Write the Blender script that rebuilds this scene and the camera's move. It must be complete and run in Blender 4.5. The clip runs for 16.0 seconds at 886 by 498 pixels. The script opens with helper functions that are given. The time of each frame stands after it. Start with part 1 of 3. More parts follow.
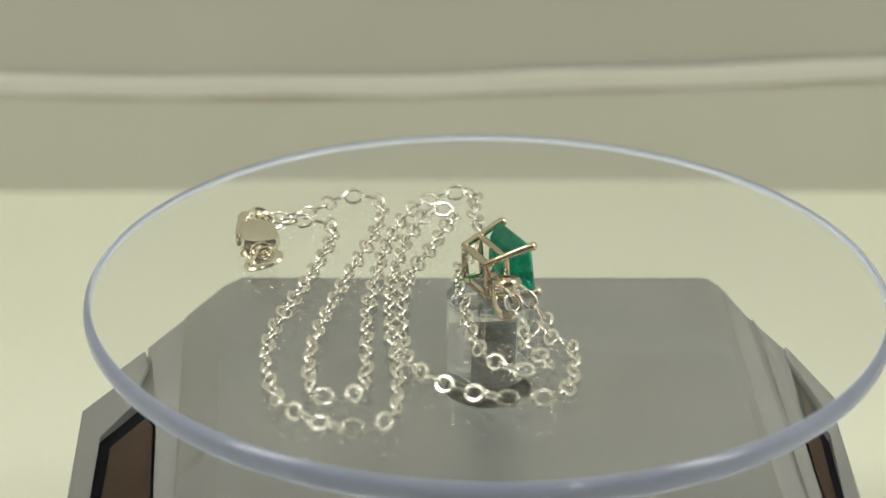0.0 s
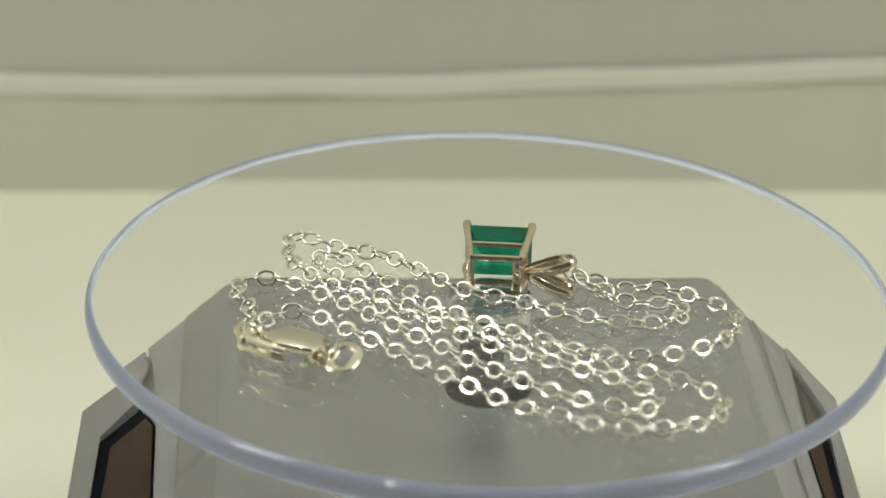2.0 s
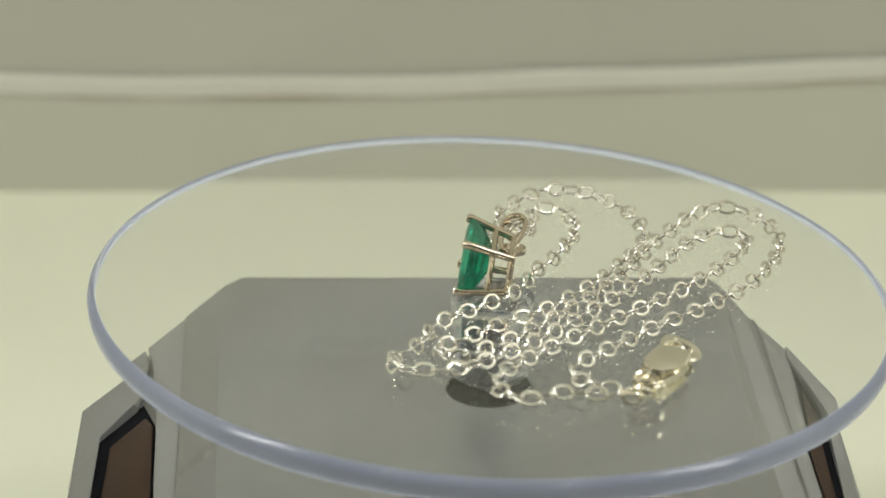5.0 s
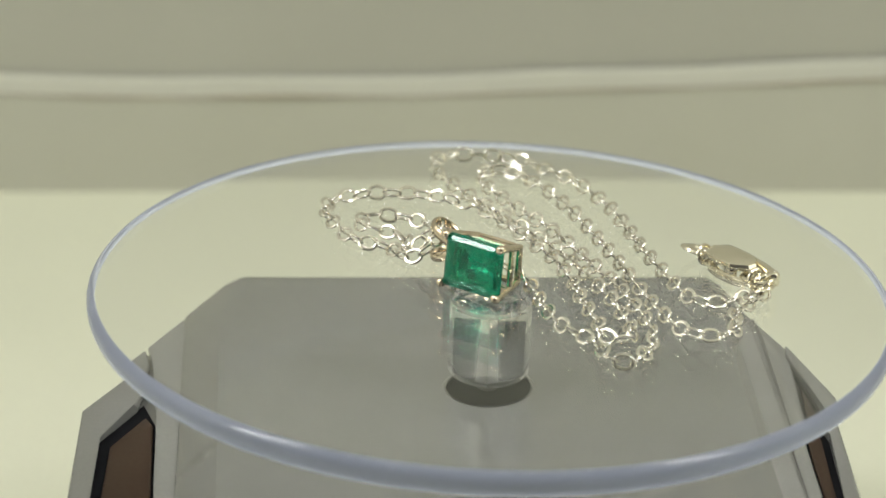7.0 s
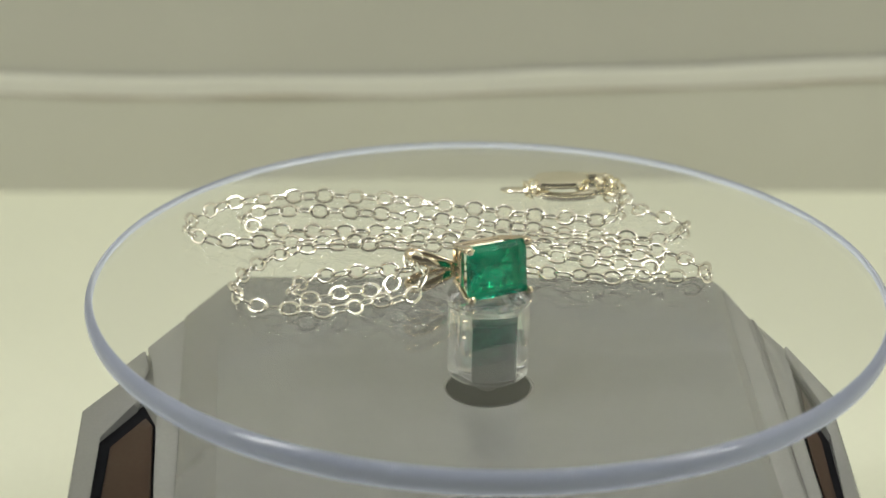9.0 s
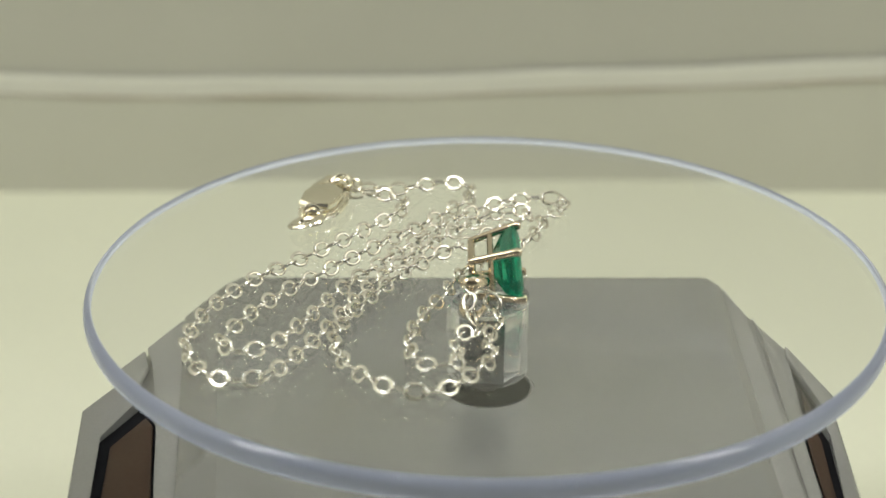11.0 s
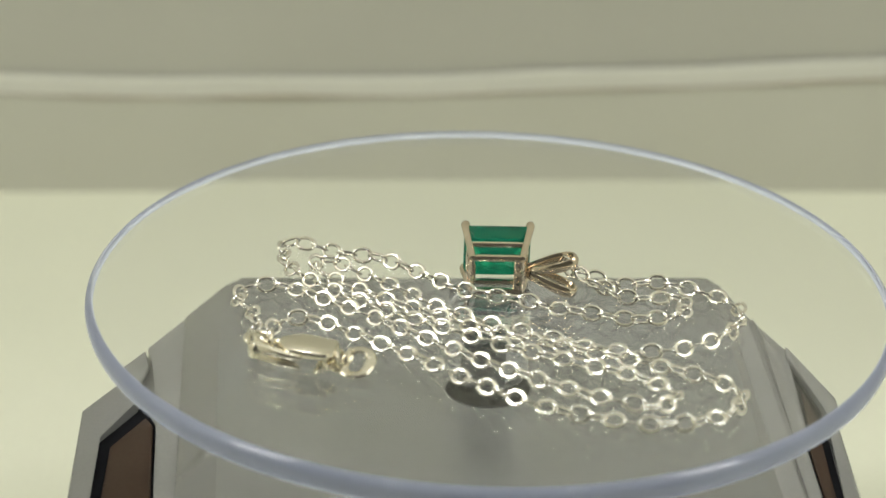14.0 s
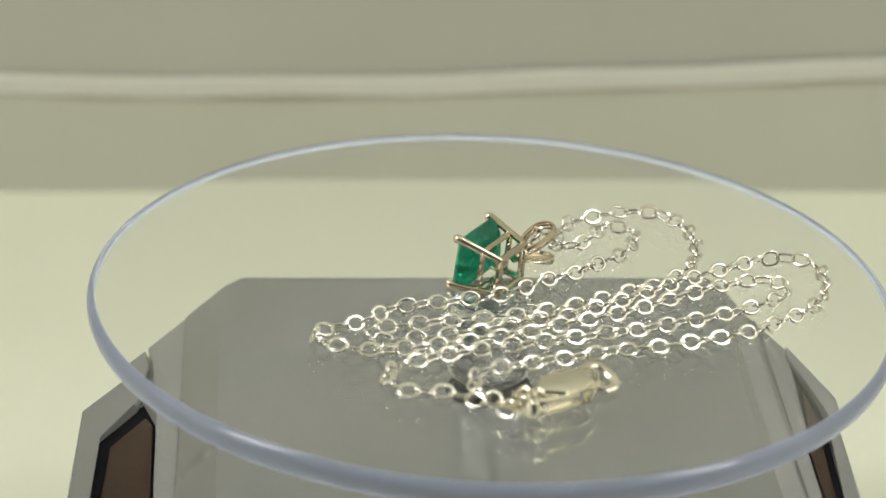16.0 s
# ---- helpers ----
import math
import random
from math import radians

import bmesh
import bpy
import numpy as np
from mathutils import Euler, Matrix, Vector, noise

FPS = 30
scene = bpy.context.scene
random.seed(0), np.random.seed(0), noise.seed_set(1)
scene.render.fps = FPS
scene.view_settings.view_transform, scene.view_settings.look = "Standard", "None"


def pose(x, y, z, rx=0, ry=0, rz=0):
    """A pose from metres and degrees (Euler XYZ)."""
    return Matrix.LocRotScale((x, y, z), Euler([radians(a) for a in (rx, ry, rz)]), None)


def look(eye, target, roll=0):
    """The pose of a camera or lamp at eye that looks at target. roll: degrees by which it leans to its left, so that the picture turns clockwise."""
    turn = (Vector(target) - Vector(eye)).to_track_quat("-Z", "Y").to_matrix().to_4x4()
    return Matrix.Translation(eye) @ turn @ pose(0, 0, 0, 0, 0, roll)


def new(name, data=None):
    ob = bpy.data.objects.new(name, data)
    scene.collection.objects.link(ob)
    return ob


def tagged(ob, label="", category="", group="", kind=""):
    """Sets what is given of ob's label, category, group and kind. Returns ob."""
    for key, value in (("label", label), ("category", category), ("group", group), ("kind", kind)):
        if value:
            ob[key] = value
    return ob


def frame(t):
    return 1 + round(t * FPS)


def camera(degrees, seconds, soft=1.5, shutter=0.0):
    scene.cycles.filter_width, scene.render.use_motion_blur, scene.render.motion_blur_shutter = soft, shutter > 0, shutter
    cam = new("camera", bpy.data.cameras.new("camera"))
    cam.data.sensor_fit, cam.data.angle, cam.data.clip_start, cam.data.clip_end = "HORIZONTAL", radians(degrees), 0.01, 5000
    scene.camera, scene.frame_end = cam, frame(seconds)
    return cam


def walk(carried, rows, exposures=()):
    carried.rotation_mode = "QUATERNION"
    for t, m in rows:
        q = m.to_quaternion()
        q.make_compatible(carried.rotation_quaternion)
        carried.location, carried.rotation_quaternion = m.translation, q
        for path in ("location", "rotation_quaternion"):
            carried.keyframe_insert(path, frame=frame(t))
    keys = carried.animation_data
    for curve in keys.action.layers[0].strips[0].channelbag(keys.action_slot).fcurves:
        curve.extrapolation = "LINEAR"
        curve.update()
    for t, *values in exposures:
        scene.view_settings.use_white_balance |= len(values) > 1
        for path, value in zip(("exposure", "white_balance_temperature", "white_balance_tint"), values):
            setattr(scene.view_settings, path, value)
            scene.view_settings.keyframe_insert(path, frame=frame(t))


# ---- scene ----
MM = 0.001
H = 0.045                      # height of the disc's upper face above the table
cam = camera(17.267, 16.0, soft=1.6)
EYE = Vector((0.0, -0.29686, 0.18424))
AIM = EYE + Vector((-0.01630, 0.91060, -0.41297)) * 0.33
VIEW = look(EYE, AIM, -0.40)
walk(cam, [(0.0, VIEW), (16.0, VIEW)], [(0.0, -0.03), (1.5, -0.05), (2.5, -0.10), (4.2, -0.10), (6.3, -0.03), (16.0, -0.03)])
cam.data.dof.use_dof = True
cam.data.dof.focus_distance = 0.330
cam.data.dof.aperture_fstop = 26.0

# ---- light: a white photo tent with lamps over it ----
world = bpy.data.worlds.new("tent_surroundings")
scene.world = world
world.use_nodes = True
world.node_tree.nodes["Background"].inputs["Color"].default_value = (0.9, 0.95, 1.0, 1)
world.node_tree.nodes["Background"].inputs["Strength"].default_value = 0.05


def area_lamp(name, eye, target, sx, sy, watts, color):
    data = bpy.data.lights.new(name, "AREA")
    data.shape, data.size, data.size_y, data.energy, data.color = "RECTANGLE", sx, sy, watts, color
    ob = new(name, data)
    ob.matrix_world = look(eye, target)
    return ob


LIGHT = (0.98, 1.0, 0.972)
area_lamp("lamp_left", (-0.36, -0.09, 0.46), (-0.02, 0.0, 0.04), 0.07, 0.24, 0.91, LIGHT)
area_lamp("lamp_right", (0.38, -0.09, 0.46), (0.02, 0.0, 0.04), 0.07, 0.24, 0.88, LIGHT)
for lx, ly, lz in ((-0.12, 0.07, 0.52), (0.13, 0.06, 0.52), (-0.15, -0.27, 0.46), (0.16, -0.26, 0.46)):
    area_lamp("lamp_small", (lx, ly, lz), (0, 0, 0.04), 0.016, 0.016, 0.17, LIGHT)
# two large fill lamps, added by the tent sides to brighten the chain
for lx in (-0.488, 0.488):
    area_lamp("side_fill_lamp", (lx, -0.06, 0.30), (0, -0.06, 0.20), 0.40, 0.48, 0.50, LIGHT)


# ---- materials ----
def material(name):
    m = bpy.data.materials.new(name)
    m.use_nodes = True
    return m, m.node_tree.nodes, m.node_tree.links, m.node_tree.nodes["Principled BSDF"]


def varied(name, color, dark, rough=0.5, metal=0.0, scale=300.0, fine=2500.0, bump=0.0, coat=0.0, amount=0.5):
    """A surface whose colour and gloss vary at two scales, with fine relief."""
    m, nodes, links, bsdf = material(name)
    co = nodes.new("ShaderNodeTexCoord")
    big, small = nodes.new("ShaderNodeTexNoise"), nodes.new("ShaderNodeTexNoise")
    big.inputs["Scale"].default_value, small.inputs["Scale"].default_value = scale, fine
    big.inputs["Detail"].default_value = 4
    for n in (big, small):
        links.new(co.outputs["Object"], n.inputs["Vector"])
    add = nodes.new("ShaderNodeMath")
    add.operation = "MULTIPLY_ADD"
    add.inputs[1].default_value = 0.35
    links.new(small.outputs["Fac"], add.inputs[0])
    scaled = nodes.new("ShaderNodeMath")
    scaled.operation = "MULTIPLY"
    scaled.inputs[1].default_value = 0.65
    links.new(big.outputs["Fac"], scaled.inputs[0])
    links.new(scaled.outputs[0], add.inputs[2])
    ramp = nodes.new("ShaderNodeMapRange")
    ramp.inputs["From Min"].default_value, ramp.inputs["From Max"].default_value = 0.3, 0.7
    links.new(add.outputs[0], ramp.inputs["Value"])
    mix = nodes.new("ShaderNodeMix")
    mix.data_type = "RGBA"
    mix.inputs["A"].default_value, mix.inputs["B"].default_value = (*dark, 1), (*color, 1)
    links.new(ramp.outputs["Result"], mix.inputs["Factor"])
    links.new(mix.outputs["Result"], bsdf.inputs["Base Color"])
    r = nodes.new("ShaderNodeMapRange")
    r.inputs["To Min"].default_value, r.inputs["To Max"].default_value = rough * (1 + 0.3 * amount), rough * (1 - 0.3 * amount)
    links.new(add.outputs[0], r.inputs["Value"])
    links.new(r.outputs["Result"], bsdf.inputs["Roughness"])
    bsdf.inputs["Metallic"].default_value = metal
    bsdf.inputs["Coat Weight"].default_value = coat
    bsdf.inputs["Coat Roughness"].default_value = 0.05
    if bump:
        b = nodes.new("ShaderNodeBump")
        b.inputs["Strength"].default_value, b.inputs["Distance"].default_value = 1.0, bump
        links.new(add.outputs[0], b.inputs["Height"])
        links.new(b.outputs["Normal"], bsdf.inputs["Normal"])
    return m


def clear(name, color, rough, ior):
    m, nodes, links, bsdf = material(name)
    bsdf.inputs["Base Color"].default_value = (*color, 1)
    bsdf.inputs["Roughness"].default_value = rough
    bsdf.inputs["IOR"].default_value = ior
    bsdf.inputs["Transmission Weight"].default_value = 1.0
    return m


PAPER = varied("cream_paper", (0.68, 0.68, 0.535), (0.645, 0.645, 0.505), 0.7, scale=25, fine=900, bump=0.00005)
HEM = varied("hem_cloth", (0.585, 0.575, 0.49), (0.55, 0.54, 0.455), 0.85, scale=30, fine=1500, bump=0.0001)
CLOTH = varied("tent_cloth", (0.525, 0.515, 0.445), (0.48, 0.47, 0.405), 0.85, scale=18, fine=1500, bump=0.0001)
LINE_BROWN = varied("brown_line", (0.40, 0.34, 0.25), (0.33, 0.28, 0.20), 0.9, scale=300, fine=3000)
ROOM = varied("dark_room_grey", (0.085, 0.083, 0.08), (0.07, 0.068, 0.066), 0.8, scale=6, fine=300)
TENT = varied("tent_white", (0.74, 0.73, 0.64), (0.70, 0.69, 0.60), 0.8, scale=15, fine=800)
ACRYLIC = clear("clear_acrylic", (0.985, 0.99, 0.99), 0.0, 1.49)


def frosted(name, share):
    """Clear acrylic whose moulded skin scatters a share of the light."""
    m, nodes, links, bsdf = material(name)
    bsdf.inputs["Base Color"].default_value = (0.985, 0.99, 0.99, 1)
    bsdf.inputs["Roughness"].default_value, bsdf.inputs["IOR"].default_value = 0.03, 1.49
    bsdf.inputs["Transmission Weight"].default_value = 1.0
    haze, mix = nodes.new("ShaderNodeBsdfDiffuse"), nodes.new("ShaderNodeMixShader")
    co, n, mr = nodes.new("ShaderNodeTexCoord"), nodes.new("ShaderNodeTexNoise"), nodes.new("ShaderNodeMapRange")
    n.inputs["Scale"].default_value, n.inputs["Detail"].default_value = 700.0, 4
    links.new(co.outputs["Object"], n.inputs["Vector"])
    links.new(n.outputs["Fac"], mr.inputs["Value"])
    mr.inputs["To Min"].default_value, mr.inputs["To Max"].default_value = share * 0.5, share * 1.5
    haze.inputs["Color"].default_value = (0.78, 0.80, 0.80, 1)
    links.new(mr.outputs["Result"], mix.inputs[0])
    links.new(bsdf.outputs[0], mix.inputs[1]), links.new(haze.outputs[0], mix.inputs[2])
    links.new(mix.outputs[0], nodes["Material Output"].inputs["Surface"])
    return m


STEM = frosted("moulded_acrylic", 0.03)


def edge_material():
    """The disc's saw-cut and polished edge: glassy, with the bluish light in it put into its colour."""
    m, nodes, links, bsdf = material("acrylic_edge")
    bsdf.inputs["Roughness"].default_value, bsdf.inputs["IOR"].default_value = 0.05, 1.5
    bsdf.inputs["Transmission Weight"].default_value = 0.62
    inner = nodes.new("ShaderNodeBsdfTranslucent")
    co, n = nodes.new("ShaderNodeTexCoord"), nodes.new("ShaderNodeTexNoise")
    n.inputs["Scale"].default_value, n.inputs["Detail"].default_value = 160.0, 5
    links.new(co.outputs["Object"], n.inputs["Vector"])
    mix = nodes.new("ShaderNodeMix")
    mix.data_type = "RGBA"
    mix.inputs["A"].default_value, mix.inputs["B"].default_value = (0.62, 0.67, 0.86, 1), (0.69, 0.74, 0.92, 1)
    links.new(n.outputs["Fac"], mix.inputs["Factor"])
    links.new(mix.outputs["Result"], inner.inputs["Color"])
    links.new(mix.outputs["Result"], bsdf.inputs["Base Color"])
    both = nodes.new("ShaderNodeMixShader")
    both.inputs[0].default_value = 0.19
    links.new(bsdf.outputs[0], both.inputs[1]), links.new(inner.outputs[0], both.inputs[2])
    links.new(both.outputs[0], nodes["Material Output"].inputs["Surface"])
    return m


EDGE = edge_material()
SILVER = varied("bright_silver", (0.98, 0.945, 0.87), (0.92, 0.885, 0.81), 0.09, 1.0, 400, 3000, bump=0.00001)
GILT = varied("pale_gilt_silver", (0.97, 0.91, 0.77), (0.92, 0.86, 0.71), 0.15, 1.0, 400, 3000, bump=0.00001)
WHITE_GOLD = varied("warm_white_gold", (0.82, 0.71, 0.56), (0.66, 0.56, 0.43), 0.12, 1.0, 500, 3000, bump=0.00002)
BASE_GREY = varied("silver_grey_plastic", (0.24, 0.236, 0.218), (0.20, 0.196, 0.183), 0.26, 0.35, 60, 2500, bump=0.000008)
PANEL = varied("glossy_grey_panel", (0.28, 0.277, 0.258), (0.268, 0.265, 0.246), 0.21, 0.66, 40, 300, amount=0.05)
FILM = varied("grey_panel_film", (0.28, 0.28, 0.263), (0.268, 0.268, 0.252), 0.19, 0.66, 40, 300, amount=0.05)
SMOKE = varied("smoked_brown_panel", (0.042, 0.026, 0.017), (0.032, 0.019, 0.012), 0.35, 0.0, 90, 2000)
SMOKE.node_tree.nodes["Principled BSDF"].inputs["Specular IOR Level"].default_value = 0.1
BLACK = varied("black_plastic", (0.012, 0.012, 0.013), (0.007, 0.007, 0.008), 0.55, 0.0, 200, 3000)
BLACK.node_tree.nodes["Principled BSDF"].inputs["Specular IOR Level"].default_value = 0.0
SOCKET = varied("matt_black_hole_shade", (0.008, 0.010, 0.012), (0.006, 0.007, 0.009), 0.8, 0.0, 200, 3000)
SOCKET.node_tree.nodes["Principled BSDF"].inputs["Specular IOR Level"].default_value = 0.0
SHAFT = varied("dark_shaft", (0.012, 0.014, 0.015), (0.008, 0.010, 0.011), 0.3, 0.0, 300, 3000)


def emerald_material():
    """Deep green glass with paler veils and fine inclusions."""
    m, nodes, links, bsdf = material("emerald")
    co = nodes.new("ShaderNodeTexCoord")
    veil, grain = nodes.new("ShaderNodeTexNoise"), nodes.new("ShaderNodeTexNoise")
    veil.inputs["Scale"].default_value, veil.inputs["Detail"].default_value = 520.0, 6
    veil.inputs["Distortion"].default_value = 1.2
    grain.inputs["Scale"].default_value, grain.inputs["Detail"].default_value = 2200.0, 4
    for n in (veil, grain):
        links.new(co.outputs["Object"], n.inputs["Vector"])
    both = nodes.new("ShaderNodeMath")
    both.operation = "MULTIPLY_ADD"
    both.inputs[1].default_value = 0.45
    links.new(grain.outputs["Fac"], both.inputs[0])
    links.new(veil.outputs["Fac"], both.inputs[2])
    mr = nodes.new("ShaderNodeMapRange")
    mr.inputs["From Min"].default_value, mr.inputs["From Max"].default_value = 0.55, 0.92
    links.new(both.outputs[0], mr.inputs["Value"])
    mix = nodes.new("ShaderNodeMix")
    mix.data_type = "RGBA"
    mix.inputs["A"].default_value, mix.inputs["B"].default_value = (0.0, 0.30, 0.16, 1), (0.02, 0.68, 0.42, 1)
    links.new(mr.outputs["Result"], mix.inputs["Factor"])
    links.new(mix.outputs["Result"], bsdf.inputs["Base Color"])
    bsdf.inputs["Roughness"].default_value = 0.06
    bsdf.inputs["IOR"].default_value = 1.58
    bsdf.inputs["Specular IOR Level"].default_value = 0.12
    bsdf.inputs["Transmission Weight"].default_value = 0.86
    return m


EMERALD = emerald_material()


# ---- building helpers ----
def mesh_of(name, bm, mats, smooth=True, recalc=True):
    if recalc:
        bmesh.ops.recalc_face_normals(bm, faces=bm.faces)
    data = bpy.data.meshes.new(name)
    bm.to_mesh(data)
    bm.free()
    for m in (mats if isinstance(mats, (list, tuple)) else [mats]):
        data.materials.append(m)
    for f in data.polygons:
        f.use_smooth = smooth
    if smooth:
        data.set_sharp_from_angle(angle=radians(38))
    return data


def part(name, bm, mat, parent, label="", smooth=True, recalc=True):
    ob = new(name, mesh_of(name, bm, mat, smooth, recalc))
    ob.parent = parent
    return tagged(ob, label)


def prism(outline, z0, z1, bevel=0.0, segments=2):
    """An upright prism over a plan outline (metres), with its upper and lower edges rounded."""
    bm = bmesh.new()
    low = [bm.verts.new((x, y, z0)) for x, y in outline]
    top = [bm.verts.new((x, y, z1)) for x, y in outline]
    bm.faces.new(low[::-1]), bm.faces.new(top)
    for i in range(len(low)):
        j = (i + 1) % len(low)
        bm.faces.new((low[i], low[j], top[j], top[i]))
    if bevel:
        bmesh.ops.bevel(bm, geom=list(bm.edges), offset=bevel, segments=segments, profile=0.5, affect="EDGES")
    return bm


def lathe(profile, steps=96, closed=False):
    """Turn a profile of (r, z) round the z axis."""
    bm = bmesh.new()
    rings = []
    for r, z in profile:
        if r < 1e-9:
            rings.append([bm.verts.new((0, 0, z))])
        else:
            rings.append([bm.verts.new((r * math.cos(2 * math.pi * k / steps), r * math.sin(2 * math.pi * k / steps), z)) for k in range(steps)])
    pairs = list(zip(rings, rings[1:])) + ([(rings[-1], rings[0])] if closed else [])
    for a, b in pairs:
        for k in range(steps):
            j = (k + 1) % steps
            quad = [a[k % len(a)], a[j % len(a)], b[j % len(b)], b[k % len(b)]]
            quad = list(dict.fromkeys(quad))
            if len(quad) > 2:
                bm.faces.new(quad)
    return bm


def sweep(points, radius, sides=8, closed=False, flat=1.0, up=None, bm=None, ends=True):
    """A rod along points; flat squeezes it along the direction up. radius may be a list."""
    bm = bm or bmesh.new()
    pts = [Vector(p) for p in points]
    n = len(pts)
    rings = []
    ref = Vector(up) if up is not None else None
    last = None
    for i, p in enumerate(pts):
        a, b = (pts[i - 1], pts[(i + 1) % n]) if closed else (pts[max(i - 1, 0)], pts[min(i + 1, n - 1)])
        d = (b - a).normalized()
        if ref is not None:
            s = d.cross(ref).normalized()
        elif last is None:
            s = d.orthogonal().normalized()
        else:
            s = (last - d * last.dot(d)).normalized()
        last = s
        w = s.cross(d).normalized()
        r = radius[i] if isinstance(radius, (list, tuple)) else radius
        rings.append([bm.verts.new(p + s * (r * math.cos(2 * math.pi * k / sides)) + w * (r * flat * math.sin(2 * math.pi * k / sides))) for k in range(sides)])
    for i in range(n if closed else n - 1):
        a, b = rings[i], rings[(i + 1) % n]
        for k in range(sides):
            j = (k + 1) % sides
            bm.faces.new((a[k], a[j], b[j], b[k]))
    if not closed and ends:
        bm.faces.new(rings[0][::-1]), bm.faces.new(rings[-1])
    return bm


def catmull(points, step):
    """A smooth line through the points, sampled at even steps."""
    pts = [Vector(p) for p in points]
    pts = [2 * pts[0] - pts[1]] + pts + [2 * pts[-1] - pts[-2]]
    dense = []
    for i in range(1, len(pts) - 2):
        p0, p1, p2, p3 = pts[i - 1:i + 3]
        for k in range(12):
            t = k / 12
            dense.append(0.5 * ((2 * p1) + (p2 - p0) * t + (2 * p0 - 5 * p1 + 4 * p2 - p3) * t * t + (3 * p1 - p0 - 3 * p2 + p3) * t ** 3))
    dense.append(pts[-2])
    out, left = [dense[0].copy()], step
    for a, b in zip(dense, dense[1:]):
        seg = (b - a).length
        while seg >= left:
            a = a + (b - a) * (left / seg)
            seg = (b - a).length
            out.append(a.copy())
            left = step
        left -= seg
    return out


# ---- the setting: table, tent cloth with a fold, tent walls ----
BACK = 0.133


def grid_sheet(nx, nz, place):
    bm = bmesh.new()
    v = [[bm.verts.new(place(i / nx, k / nz)) for i in range(nx + 1)] for k in range(nz + 1)]
    for k in range(nz):
        for i in range(nx):
            bm.faces.new((v[k][i], v[k][i + 1], v[k + 1][i + 1], v[k + 1][i]))
    return bm


def table_place(s, t):
    x, y = -0.5 + s, -0.42 + t * (0.42 + BACK)
    return x, y, 0.0004 * noise.noise((x * 14, y * 14, 0)) * (1 if abs(x) > 0.07 or y > 0.06 or y < -0.08 else 0) - 0.0002


tagged(new("floor", mesh_of("floor", grid_sheet(60, 60, table_place), PAPER)), "cream paper sheet covering the flat table", "table surface", kind="structure")


def fold_height(x):
    bend = x - 0.005
    return 0.0178 + 0.026 * (bend + math.sqrt(bend * bend + 0.0002)) + 0.00025 * math.sin(x * 60 + 0.7) + 0.00015 * math.sin(x * 140)


def wall_place(s, t):
    x, z = -0.5 + s, -0.002 + 0.604 * t * t
    return x, BACK + 0.0016 + 0.0005 * noise.noise((x * 9, z * 12, 3)), z


tagged(new("wall_back", mesh_of("wall_back", grid_sheet(80, 40, wall_place), CLOTH)), "greyish cream backdrop cloth of the photo tent", "backdrop", kind="structure")


def hem_place(s, t):
    """The lighter lower cloth before the backdrop, ending above in a rolled, slightly uneven seam."""
    x = -0.5 + s
    top = fold_height(x) + 0.0011 + 0.0002 * noise.noise((x * 55, 1.0, 0.0))
    roll = 0.0002 * (1 + 0.45 * noise.noise((x * 40, 7.0, 0.0)))
    front = BACK - 0.0008
    if t < 0.7:
        z = -0.001 + (top - 0.0027 + 0.001) * t / 0.7
        return x, front + 0.0003 * noise.noise((x * 20, z * 60, 5)), z
    a = math.pi * (t - 0.7) / 0.3
    return x, front + 0.0004 - roll * 1.1 * max(0.0, math.sin(a)) ** 0.8 + 0.0016 * (t - 0.7) / 0.3, top - 0.00135 - 0.00135 * math.cos(a)


hem = tagged(new("backdrop_hem", mesh_of("backdrop_hem", grid_sheet(240, 40, hem_place), HEM)), "pale cream lower cloth with a rolled sewn hem", "backdrop", kind="structure")
# a thin brown line under the rolled edge, thicker in some places than in others
seam_points = []
for k in range(161):
    x = -0.2 + 0.4 * k / 160
    seam_points.append((x, BACK - 0.0008 - 0.00005, fold_height(x) - 0.0017))
part("seam", sweep(seam_points, [0.00012 + 0.00016 * max(0.0, 0.4 + noise.noise((p[0] * 45, 2.0, 9.0)) * 1.6) for p in seam_points], 6, up=(0, 1, 0)), LINE_BROWN, hem, "thin brown line below the rolled edge")
FRONT_Y = -0.40                   # the added dark wall, unseen behind the camera, for dark reflections
for nm, x0, y0, x1, y1, z0, z1, mat, label in (
        ("wall_left", -0.51, FRONT_Y, -0.5, BACK + 0.02, -0.001, 0.6, TENT, "plain off-white photo tent side"),
        ("wall_right", 0.5, FRONT_Y, 0.51, BACK + 0.02, -0.001, 0.6, TENT, "plain off-white photo tent side"),
        ("ceiling", -0.51, FRONT_Y, 0.51, BACK + 0.02, 0.602, 0.612, TENT, "plain off-white photo tent top"),
        ("wall_front", -0.51, FRONT_Y - 0.012, 0.51, FRONT_Y - 0.002, -0.001, 0.6, ROOM, "unseen dark wall behind the camera, standing for the dark room")):
    tagged(new(nm, mesh_of(nm, prism([(x0, y0), (x1, y0), (x1, y1), (x0, y1)], z0, z1), mat, False)), label, "ceiling" if "ceiling" in nm else "wall", kind="structure")


# ---- turntable base ----
PZ = H - 0.01455                # upper face of the glossy panel


